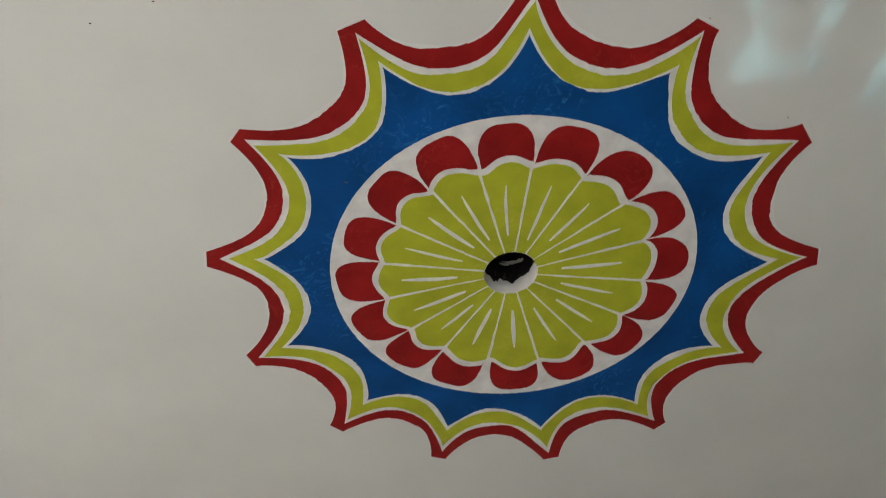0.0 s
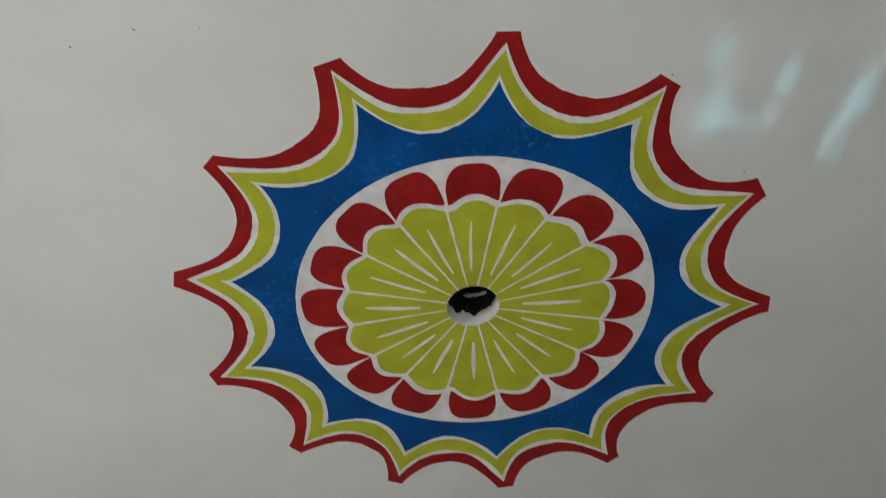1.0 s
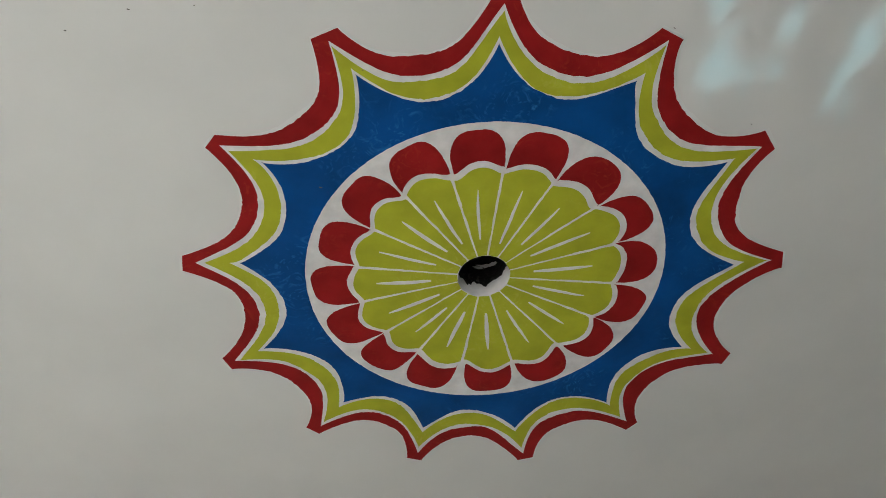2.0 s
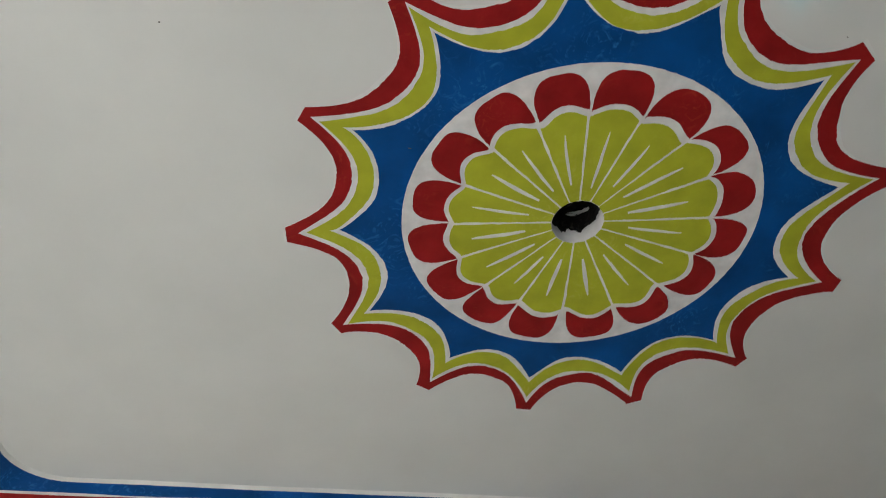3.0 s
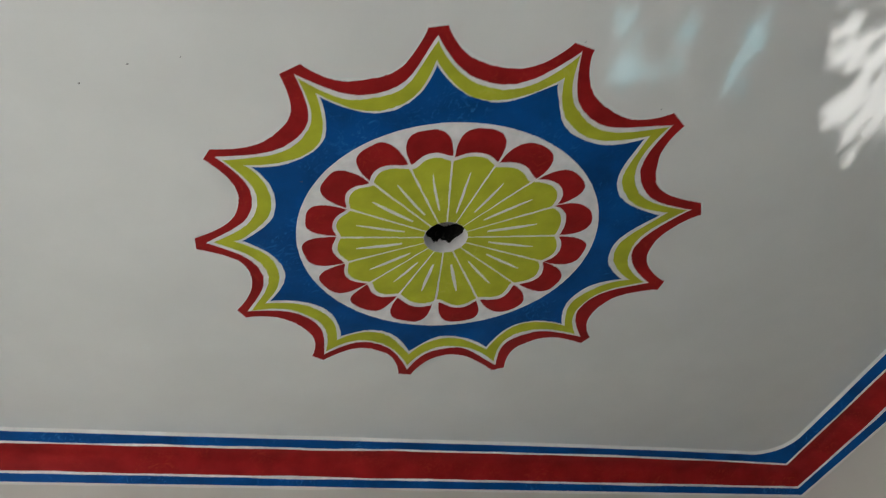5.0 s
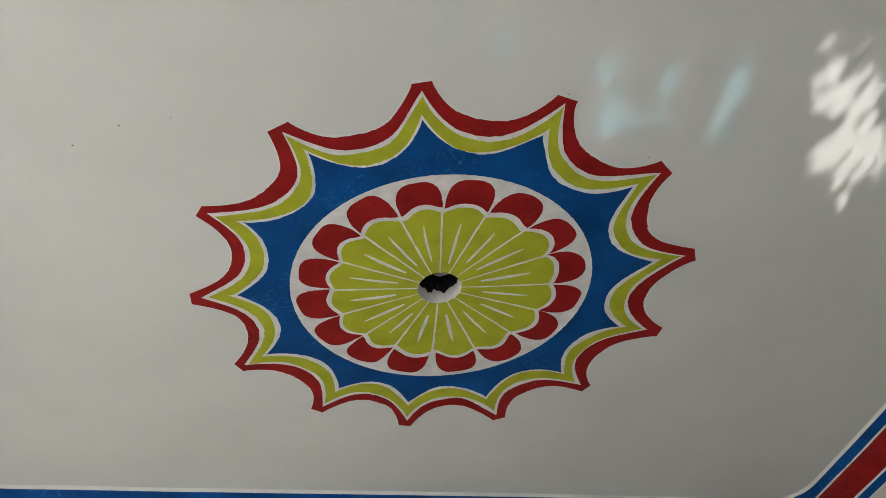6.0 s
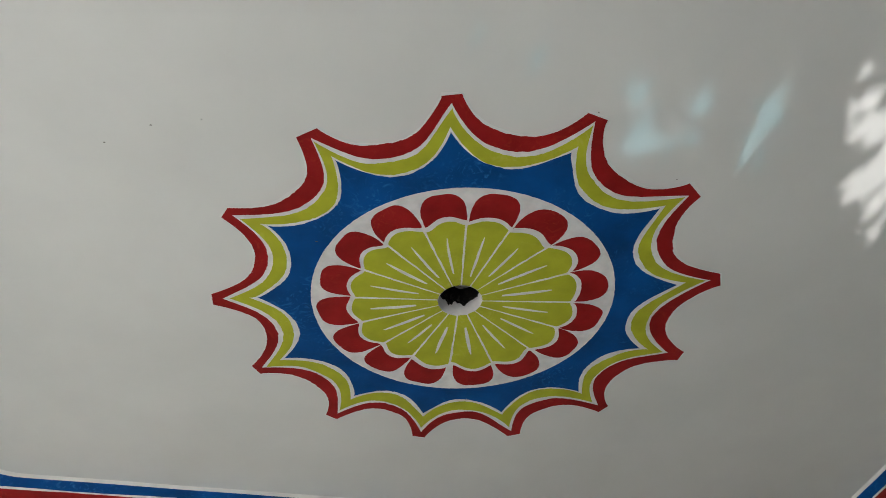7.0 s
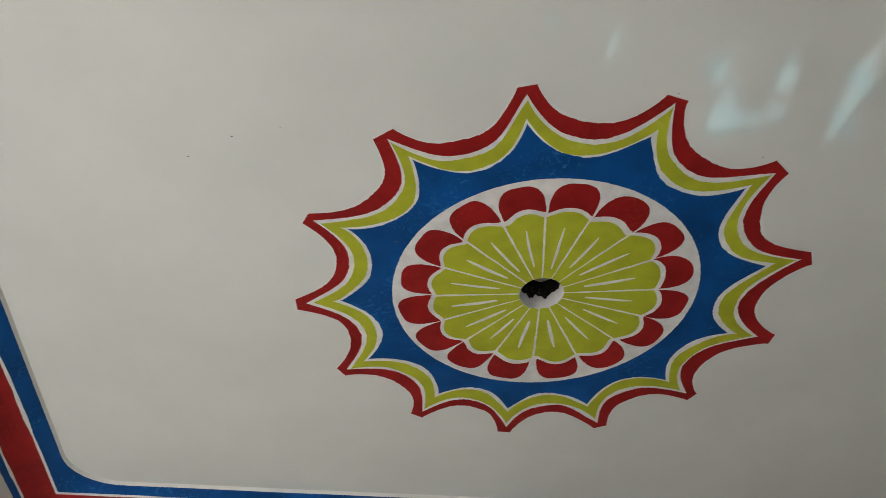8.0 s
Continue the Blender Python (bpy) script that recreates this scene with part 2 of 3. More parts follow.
def ceiling_field(name, corners, hole=None):
    bm = bmesh.new()
    loops = [[(p.x, p.y) for p in rounded(offset_loop(corners, [-x - 0.006 for x in LIP]), FILLET, 0.003, 1, 0.016)]]
    if hole:
        loops.append([(hole.x + (HOLE_R + 0.003) * math.cos(2 * math.pi * i / 48), hole.y + (HOLE_R + 0.003) * math.sin(2 * math.pi * i / 48)) for i in range(48)])
    edges = []
    for pts in loops:
        vs = [bm.verts.new((x, y, CEIL)) for x, y in pts]
        edges += [bm.edges.new((vs[i], vs[(i + 1) % len(vs)])) for i in range(len(vs))]
    bmesh.ops.triangle_fill(bm, edges=edges, use_beauty=True)
    for f in bm.faces:
        if f.normal.z > 0:
            f.normal_flip()
    made = bmesh.ops.extrude_face_region(bm, geom=list(bm.faces))
    bmesh.ops.translate(bm, vec=(0, 0, 0.16), verts=[v for v in made["geom"] if isinstance(v, bmesh.types.BMVert)])
    bmesh.ops.recalc_face_normals(bm, faces=bm.faces)
    return tagged(put(name, bm, M_CEIL), "off-white glossy painted plaster ceiling with a raised field", "ceiling", kind="structure")


ceiling_field("ceiling", BAY, HOLE)
ceiling_field("ceiling_left", LEFT_BAY)
slab = tagged(put("roof_slab", box((-5.7, -3.5, 3.165), (3.0, 3.3, 3.3)), M_WALL), "plain concrete roof slab", "slab", kind="structure")


def beam(name, lo, hi, label, material=M_WALL):
    return tagged(put(name, box(lo, hi, 0.006), material), label, "beam", kind="structure")


def skew_beam(name, plan, low, high, label, material=M_WALL):
    """A beam on a four-cornered plan, with its edges eased."""
    bm = bmesh.new()
    f = bm.faces.new([bm.verts.new((p.x, p.y, low)) for p in plan])
    up = bmesh.ops.extrude_face_region(bm, geom=[f], use_keep_orig=True)
    bmesh.ops.translate(bm, vec=(0, 0, high - low), verts=[v for v in up["geom"] if isinstance(v, bmesh.types.BMVert)])
    bmesh.ops.recalc_face_normals(bm, faces=bm.faces)
    bmesh.ops.bevel(bm, geom=list(bm.edges), offset=0.006, segments=2, affect="EDGES")
    return tagged(put(name, bm, material), label, "beam", kind="structure")


FACE = loop_at(0.152)


def at_y(a, b, y):
    return a.lerp(b, (y - a.y) / (b.y - a.y))


def at_x(a, b, x):
    return a.lerp(b, (x - a.x) / (b.x - a.x))


back, front = at_y(FACE[0], FACE[3], 3.0), at_y(FACE[0], FACE[3], -3.2)
skew_beam("beam_left", [back, front, front - Vector((0.356, 0)), back - Vector((0.356, 0))], 2.784, 3.16, "white painted concrete beam between two bays")
back, front = at_y(FACE[1], FACE[2], 2.95), at_y(FACE[1], FACE[2], -3.2)
# Darker copy of the wall paint: light's falloff to the right is in the colour.
skew_beam("beam_right", [back, front, Vector((3.0, -3.2)), Vector((3.0, 2.95))], 2.56, 3.16, "painted concrete beam over the wall, toned down on the dim right side", M_WALL_DIM)
one, two = at_x(FACE[0], FACE[1], -5.7), at_x(FACE[0], FACE[1], 3.0)
skew_beam("beam_far", [one, two, Vector((3.0, 3.3)), Vector((-5.7, 3.3))], 2.632, 3.155, "painted beam over the wall, toned down on the dim far side", M_WALL_DIM)
beam("beam_near", (-5.7, BEAM_N - 0.3, 2.70), (3.0, BEAM_N, 3.158), "white painted concrete beam")
beam("beam_outer", (-5.7, -3.2, 2.70), (-5.36, BEAM_F + 0.02, 3.16), "white painted concrete beam")
tagged(put("column", box((-2.105, BEAM_F - 0.040, 0), (-1.757, BEAM_F + 0.2, 2.786), 0.006), M_WALL), "square white painted concrete column under the beam", "column", kind="structure")


def wall(name, lo, hi, openings=(), axis=0, material=M_UNSEEN_WALL):
    """A wall from boxes, with rectangular openings (from, to, sill, head) along an axis."""
    bm, at = bmesh.new(), lo[axis]
    for a, b, sill, head in openings:
        for p, q, z0, z1 in ((at, a, lo[2], hi[2]), (a, b, lo[2], sill), (a, b, head, hi[2])):
            if q - p > 0.001 and z1 - z0 > 0.001:
                l2, h2 = list(lo), list(hi)
                l2[axis], h2[axis], l2[2], h2[2] = p, q, z0, z1
                box_into(bm, l2, h2)
        at = b
    l2 = list(lo)
    l2[axis] = at
    box_into(bm, l2, hi)
    return tagged(put(name, bm, material), "plain painted plaster wall", "wall", kind="structure")


wall("wall_far", (-5.7, BEAM_F + 0.035, 0), (3.0, 3.3, 2.64), material=M_WALL_DIM)
wall("wall_right", (2.75, -3.2, 0), (3.0, 3.0, 2.58))
wall("wall_near", (-5.7, -3.45, 0), (3.0, -3.2, 3.16), ((-4.1, -1.9, 0.2, 2.2), (-0.9, 1.3, 0.3, 2.3)))
wall("wall_left", (-5.7, -3.2, 0), (-5.45, 3.0, 2.72), ((-1.6, 1.6, 0.9, 2.5),), 1)
tagged(put("floor", box((-5.7, -3.45, -0.12), (3.0, 3.3, 0)), M_FLOOR), "pale polished tile floor", "floor", kind="structure")
bm = bmesh.new()
bmesh.ops.create_grid(bm, x_segments=8, y_segments=8, size=900, matrix=Matrix.Translation((0, 0, -0.2)))
tagged(put("ground", bm, M_GROUND), "bare earth yard outside", "ground", kind="structure")

# Unseen rear window, added: one sash open, tinted pane dims and blues some light patches.
win = thing("window_1", (0.2, -3.3, 0.3), "unseen brown window, added with a tinted pane to colour the ceiling's light patches", "window", kind="structure")
bm = bmesh.new()
for lo, hi in (((-0.9, -3.36, 0.3), (-0.84, -3.28, 2.3)), ((1.24, -3.36, 0.3), (1.3, -3.28, 2.3)), ((-0.84, -3.36, 0.3), (1.24, -3.28, 0.36)), ((-0.84, -3.36, 2.24), (1.24, -3.28, 2.3)), ((0.266, -3.35, 0.36), (0.276, -3.29, 2.24))):
    box_into(bm, lo, hi)
adopt(part("window_frame", bm, M_FRAME), win)
adopt(part("pane", box((-0.84, -3.325, 0.36), (0.266, -3.319, 2.24)), M_PANE), win)

# ---- painted medallion ----
O = Vector((-0.019, 1.384))
# The star's thirteen scallops, one row each: where every line starts (degrees, metres from the centre) and how it sags to the next point.
RED_FROM = ((170.5, 0.773), (197.4, 0.771), (225.7, 0.762), (254.9, 0.749), (285.0, 0.753), (315.8, 0.777), (344.7, 0.823), (11.0, 0.842), (37.0, 0.838), (62.5, 0.811), (89.0, 0.779), (115.3, 0.771), (143.2, 0.767))
RED_TO = ((194.4, 0.775), (221.1, 0.770), (250.9, 0.747), (280.4, 0.750), (311.0, 0.768), (340.8, 0.811), (7.7, 0.837), (33.8, 0.831), (58.9, 0.812), (85.4, 0.784), (111.6, 0.773), (139.5, 0.765), (167.0, 0.775))
RED_SAG = (
    (-0.49, -0.01, -0.98, -0.75, -0.10, -0.01),
    (-0.48, -0.11, -1.26, -0.50, 0.35, 0.00),
    (-0.33, -0.06, -0.73, 1.54, 0.38, -0.07),
    (-0.35, -0.05, -0.82, 0.39, -0.77, -0.06),
    (-0.23, -0.01, -0.67, -0.95, -0.05, -0.13),
    (-0.51, -0.24, -0.97, 0.83, -0.86, -0.01),
    (-0.35, -0.10, -0.52, -0.27, 0.02, -0.09),
    (-0.32, 0.03, -0.61, -1.13, 0.25, -0.10),
    (-0.49, 0.06, -1.23, -0.47, -0.89, -0.02),
    (-0.42, 0.03, -0.46, -1.11, 0.11, -0.07),
    (-0.44, -0.02, -1.11, 0.77, -0.10, -0.05),
    (-0.31, 0.03, -0.76, 0.39, -0.38, -0.07),
    (-0.48, -0.19, -0.95, 0.03, 0.08, -0.01),
)
WHITE_FROM = ((169.0, 0.742), (196.0, 0.751), (223.3, 0.748), (252.8, 0.725), (282.8, 0.737), (314.1, 0.750), (342.7, 0.787), (9.3, 0.786), (35.5, 0.801), (60.9, 0.782), (86.9, 0.749), (112.9, 0.741), (141.5, 0.742))
WHITE_SAG = (
    (-0.55, -0.07, -0.91, -1.38, 0.61, 0.00),
    (-0.59, -0.15, -1.37, -1.48, 0.35, 0.00),
    (-0.58, 0.04, -1.16, 1.09, 3.38, 0.00),
    (-0.54, -0.03, -0.93, 0.56, -0.30, -0.03),
    (-0.63, 0.01, -0.98, 1.25, 2.98, 0.00),
    (-0.61, -0.09, -1.27, -1.20, 0.27, 0.00),
    (-0.48, -0.15, -0.27, -0.33, 0.19, -0.05),
    (-0.59, -0.17, -1.07, -1.84, 0.78, 0.00),
    (-0.61, -0.02, -1.52, -1.54, -0.07, 0.00),
    (-0.61, 0.15, -1.06, -2.86, 0.53, 0.00),
    (-0.56, -0.12, -0.99, -0.64, 0.15, 0.00),
    (-0.55, -0.02, -0.90, -0.43, 1.03, 0.00),
    (-0.53, -0.04, -0.77, 0.02, 2.23, 0.00),
)
LIME_FROM = ((169.1, 0.720), (195.8, 0.729), (223.2, 0.736), (252.9, 0.709), (283.0, 0.727), (314.0, 0.739), (342.7, 0.772), (9.5, 0.767), (35.9, 0.768), (61.1, 0.754), (87.3, 0.724), (113.2, 0.724), (141.1, 0.728))
LIME_SAG = (
    (-0.52, -0.08, -1.03, -0.49, 0.56, 0.00),
    (-0.48, -0.12, -0.88, -2.32, -0.56, -0.05),
    (-0.58, -0.01, -1.22, 2.82, 0.99, 0.00),
    (-0.39, -0.08, -0.68, 0.10, -0.48, -0.11),
    (-0.58, -0.08, -1.32, 1.60, 0.00, -0.03),
    (-0.61, -0.14, -1.21, -0.34, -0.70, -0.01),
    (-0.45, -0.04, -0.69, -1.36, 0.09, -0.05),
    (-0.51, -0.07, -0.93, -1.28, 0.32, 0.00),
    (-0.53, -0.07, -0.94, -0.74, -0.45, -0.02),
    (-0.43, -0.03, -0.82, 0.30, -0.39, -0.06),
    (-0.39, -0.16, -0.71, -0.93, -0.15, -0.06),
    (-0.45, 0.05, -1.00, -1.03, -0.71, -0.04),
    (-0.53, -0.02, -0.61, -0.32, 1.52, 0.00),
)
INNER_FROM = ((169.4, 0.661), (196.4, 0.675), (223.9, 0.673), (252.2, 0.654), (283.2, 0.652), (313.9, 0.684), (342.8, 0.710), (10.0, 0.710), (35.8, 0.698), (61.7, 0.664), (87.9, 0.650), (113.4, 0.643), (142.0, 0.668))
INNER_SAG = (
    (-0.08, -0.05, 0.17, -1.09, 1.17, -0.19),
    (-0.43, -0.11, -0.49, 0.11, -0.31, -0.05),
    (-0.50, 0.04, -0.98, -0.03, -0.02, -0.01),
    (-0.44, 0.13, -0.58, 0.03, -0.01, -0.03),
    (-0.50, -0.10, -1.01, 0.10, -0.03, -0.02),
    (-0.43, -0.09, -0.58, -2.49, 0.23, -0.06),
    (-0.44, -0.16, -0.30, -1.47, 0.09, -0.04),
    (-0.30, -0.11, -0.35, 1.31, 0.25, -0.06),
    (-0.32, 0.17, -0.22, 0.68, -0.05, -0.06),
    (-0.43, 0.01, -0.43, -0.98, 0.39, 0.00),
    (-0.34, -0.11, -0.13, -0.93, -0.06, -0.04),
    (-0.43, -0.04, -0.78, -0.52, 0.39, 0.00),
    (-0.44, -0.03, -0.78, 0.11, 0.52, 0.00),
)
BLUE_FROM = ((169.5, 0.635), (196.7, 0.652), (224.0, 0.657), (252.2, 0.638), (282.8, 0.627), (313.9, 0.663), (343.5, 0.681), (10.5, 0.678), (35.9, 0.677), (61.7, 0.647), (88.2, 0.627), (113.7, 0.618), (142.1, 0.649))
BLUE_SAG = (
    (-0.27, -0.01, -0.32, -1.21, 0.41, -0.07),
    (-0.32, -0.13, -0.43, 0.26, -0.06, -0.08),
    (-0.41, 0.05, -0.52, -0.22, -0.77, -0.04),
    (-0.40, 0.03, -0.39, 1.09, 0.72, -0.02),
    (-0.33, -0.06, -0.36, -2.02, -0.14, -0.09),
    (-0.52, -0.07, -0.58, -0.65, 0.86, 0.00),
    (-0.47, -0.06, -0.62, -1.08, -0.09, 0.00),
    (-0.36, 0.02, -0.61, 0.37, 0.06, -0.02),
    (-0.34, 0.13, -0.32, 0.61, 0.04, -0.03),
    (-0.41, -0.07, -0.30, 0.96, 0.29, 0.00),
    (-0.38, -0.03, -0.32, 0.08, 0.22, 0.00),
    (-0.26, -0.08, -0.10, -0.48, 0.18, -0.08),
    (-0.42, 0.08, -0.53, 0.08, 0.04, -0.00),
)
ARC = 64


def polar(deg, r):
    return O + Vector((math.cos(radians(deg)), math.sin(radians(deg)))) * r


def sagging(start, end, sag, seed):
    """One scallop from point to point, with the small drift of a hand."""
    (a0, r0), (a1, r1) = start, end
    turn = (a1 - a0) % 360
    pts = []
    for i in range(ARC + 1):
        f = 0.5 - 0.5 * math.cos(math.pi * i / ARC)
        c, hump = f - 0.5, f * (1 - f)
        r = r0 + (r1 - r0) * f + hump * sum(s * c ** j for j, s in enumerate(sag[:5])) + sag[5] * math.sqrt(max(0.0, hump))
        w = 0.0018 * noise.noise(Vector((15 * f, seed * 2.3, 1.3))) + 0.0020 * noise.noise(Vector((44 * f, seed * 3.1, 2.3)))
        pts.append(polar(a0 + turn * f, r + w * min(1, 6 * f, 6 * (1 - f))))
    return pts


def scallops(starts, sags, seed, ends=None, grow=0.0):
    """Thirteen scallops round the star. ends: where each one stops, if its points are cut off flat."""
    out = []
    for k in range(13):
        start, end = starts[k], ends[k] if ends else starts[(k + 1) % 13]
        out.append(sagging((start[0], start[1] + grow), (end[0], end[1] + grow), sags[k], seed + k))
    return out


def proud(bm, depth):
    """Turn flat faces into a thin coat that stands down from the ceiling."""
    for f in bm.faces:
        if f.normal.z > 0:
            f.normal_flip()
    bmesh.ops.translate(bm, vec=(0, 0, CEIL - depth), verts=bm.verts)
    made = bmesh.ops.extrude_face_region(bm, geom=list(bm.faces), use_keep_orig=True)
    bmesh.ops.translate(bm, vec=(0, 0, depth + 0.002), verts=[v for v in made["geom"] if isinstance(v, bmesh.types.BMVert)])
    bmesh.ops.recalc_face_normals(bm, faces=bm.faces)
    return bm


def coat(outer, inner, depth):
    """A ring of paint between two closed runs of arcs."""
    bm = bmesh.new()
    made = {}

    def vert(p):
        key = (round(p.x, 5), round(p.y, 5))
        if key not in made:
            made[key] = bm.verts.new((p.x, p.y, 0))
        return made[key]

    def face(*ps):
        vs = list(dict.fromkeys(vert(p) for p in ps))
        if len(vs) > 2:
            bm.faces.new(vs)

    for k in range(len(outer)):
        a, b = outer[k], inner[k]
        for i in range(len(a) - 1):
            face(a[i], a[i + 1], b[i + 1], b[i])
        nxt = outer[(k + 1) % len(outer)][0]
        if (nxt - a[-1]).length > 1e-4:
            face(a[-1], nxt, b[-1])
    bm.normal_update()
    return proud(bm, depth)


def brushed(points, drift, seed):
    """The outline with extra points and the unevenness of a brush."""
    out = []
    for i, p in enumerate(points):
        q = points[(i + 1) % len(points)]
        n = max(1, int((q - p).length / 0.004))
        for j in range(n):
            v = p.lerp(q, j / n)
            w = Vector((v.x, v.y, 0))
            shift = [noise.noise(w * 22 + Vector((seed, c, 0))) + 0.45 * noise.noise(w * 75 + Vector((c, seed, 3))) + 0.3 * noise.noise(w * 180 + Vector((c, seed, 7))) for c in (0.0, 9.0)]
            out.append(v + Vector(shift) * drift)
    return out


def patch(points, depth):
    bm = bmesh.new()
    bm.faces.new([bm.verts.new((p.x, p.y, 0)) for p in points])
    bm.normal_update()
    return proud(bm, depth)


medallion = thing("painted_medallion", (O.x, O.y, CEIL), "hand-painted red, lime and blue star flower round the ceiling hole", "ceiling painting")
red_out = scallops(RED_FROM, RED_SAG, 11, RED_TO)
white_out = scallops(WHITE_FROM, WHITE_SAG, 31)
lime_out = scallops(LIME_FROM, LIME_SAG, 51)
lime_in = scallops(INNER_FROM, INNER_SAG, 71)
blue_out = scallops(BLUE_FROM, BLUE_SAG, 91)
halo = scallops(RED_FROM, RED_SAG, 111, RED_TO, 0.007)
halo = [[p + (p - O).normalized() * 0.008 * noise.noise(Vector((9 * p.x, 9 * p.y, 4))) for p in run] for run in halo]
DISC = (0.4696, 0.0084, 0.0089, 0.0114, 0.0018, 0.0007, 0.0004, -0.0002, 0.0005, 0.0001, 0.0000)


def disc_edge(deg):
    a = radians(deg)
    r = DISC[0] + sum(DISC[2 * n - 1] * math.cos(n * a) + DISC[2 * n] * math.sin(n * a) for n in range(1, 6))
    return polar(deg, r + 0.0012 * noise.noise(Vector((26 * math.cos(a), 26 * math.sin(a), 5))))


disc = []
for k in range(13):
    a0, a1 = BLUE_FROM[k][0], BLUE_FROM[(k + 1) % 13][0]
    a1 += 360 if a1 < a0 else 0
    disc.append([disc_edge(a0 + (a1 - a0) * i / ARC) for i in range(ARC + 1)])
rim = [[HOLE + (p - HOLE).normalized() * HOLE_R for p in run] for run in disc]


def paint(name, bm, material, label=""):
    return adopt(part(name, bm, material, None, label), medallion)


paint("touch_up_paint", coat(halo, red_out, 0.00012), M_TOUCH, "brighter white touch-up paint round the star")
paint("red_border", coat(red_out, white_out, 0.0012), M_RED, "red scalloped outer border")
paint("white_line", coat(white_out, lime_out, 0.0009), M_LINE)
paint("lime_border", coat(lime_out, lime_in, 0.0013), M_LIME, "lime green scalloped border")
paint("white_line", coat(lime_in, blue_out, 0.0009), M_LINE)
paint("blue_star", coat(blue_out, disc, 0.0012), M_BLUE, "brushed blue thirteen-pointed star")
paint("white_disc", coat(disc, rim, 0.0008), M_LINE, "white disc behind the petals")

# The sixteen petals: where neighbours meet, how each lime end bulges, the white gap beyond it, and the red crown.
NODE = ((236.0, 0.325), (258.2, 0.324), (281.6, 0.325), (305.3, 0.339), (328.2, 0.343), (350.1, 0.357), (10.5, 0.349), (32.4, 0.348), (55.9, 0.344), (81.3, 0.321), (106.2, 0.311), (128.0, 0.319), (150.9, 0.328), (171.6, 0.333), (193.3, 0.332), (214.9, 0.333))
CROWN = (
    (1.2, 0.2, 0.332, 0.338, 0.105, -0.003, 0.010, 2.678),
    (1.1, -0.1, 0.331, 0.339, 0.108, -0.001, -0.004, 3.500),
    (0.9, -0.0, 0.334, 0.349, 0.108, -0.003, 0.009, 2.335),
    (1.0, -0.7, 0.354, 0.362, 0.103, 0.008, -0.010, 3.691),
    (-0.3, -0.4, 0.355, 0.367, 0.107, 0.009, -0.001, 2.344),
    (0.6, -0.1, 0.364, 0.368, 0.110, -0.007, 0.017, 2.666),
    (0.1, -1.4, 0.365, 0.369, 0.109, 0.005, -0.003, 3.047),
    (0.8, -0.9, 0.360, 0.353, 0.109, 0.000, -0.005, 2.966),
    (1.3, -2.1, 0.351, 0.332, 0.106, 0.004, 0.011, 2.993),
    (2.0, -0.8, 0.334, 0.325, 0.109, 0.002, 0.023, 2.676),
    (0.5, 0.1, 0.319, 0.327, 0.112, 0.000, -0.016, 6.893),
    (0.6, -0.6, 0.328, 0.336, 0.113, 0.004, -0.002, 3.993),
    (0.0, 0.4, 0.339, 0.341, 0.110, 0.010, 0.004, 3.278),
    (1.2, -0.6, 0.341, 0.335, 0.107, 0.008, 0.009, 3.110),
    (0.2, -0.7, 0.342, 0.347, 0.105, 0.003, -0.001, 3.253),
    (0.1, 0.1, 0.346, 0.337, 0.106, 0.010, -0.008, 3.470),
)
LOBE = (
    (0.0151, 0.0116, -0.0328),
    (0.0204, 0.0071, -0.0216),
    (0.0140, -0.0022, -0.0274),
    (0.0397, 0.0058, -0.0247),
    (0.0224, -0.0094, -0.0065),
    (0.0287, 0.0059, -0.0156),
    (0.0349, -0.0013, -0.0288),
    (0.0239, 0.0008, -0.0444),
    (0.0243, -0.0121, -0.0430),
    (0.0218, -0.0073, -0.0214),
    (0.0233, -0.0006, -0.0310),
    (0.0281, -0.0001, -0.0306),
    (0.0169, 0.0027, -0.0193),
    (0.0200, -0.0048, -0.0274),
    (0.0269, -0.0054, -0.0359),
    (0.0230, -0.0104, -0.0216),
)
GAP = (0.020, 0.015, 0.021, 0.018, 0.016, 0.015, 0.017, 0.018, 0.015, 0.020, 0.017, 0.013, 0.016, 0.013, 0.014, 0.016)
STROKE_IN = (0.102, 0.126, 0.125, 0.126, 0.137, 0.162, 0.147, 0.139, 0.140, 0.151, 0.139, 0.147, 0.140, 0.133, 0.123, 0.118)
STROKE_OUT = (0.268, 0.267, 0.290, 0.284, 0.290, 0.301, 0.293, 0.280, 0.278, 0.272, 0.287, 0.292, 0.294, 0.285, 0.277, 0.268)
STROKE_A0 = (269.4, 295.3, 317.0, 342.0, 3.8, 24.0, 47.5, 70.3, 94.9, 115.5, 135.9, 157.3, 178.8, 199.8, 219.4, 242.1)
STROKE_A1 = (269.1, 293.4, 317.9, 340.5, 1.4, 23.1, 45.3, 68.8, 93.7, 116.7, 138.0, 159.9, 180.4, 202.2, 222.4, 245.3)
rng = random.Random(4)


def round_hole(deg, r):
    return HOLE + Vector((math.cos(radians(deg)), math.sin(radians(deg)))) * r


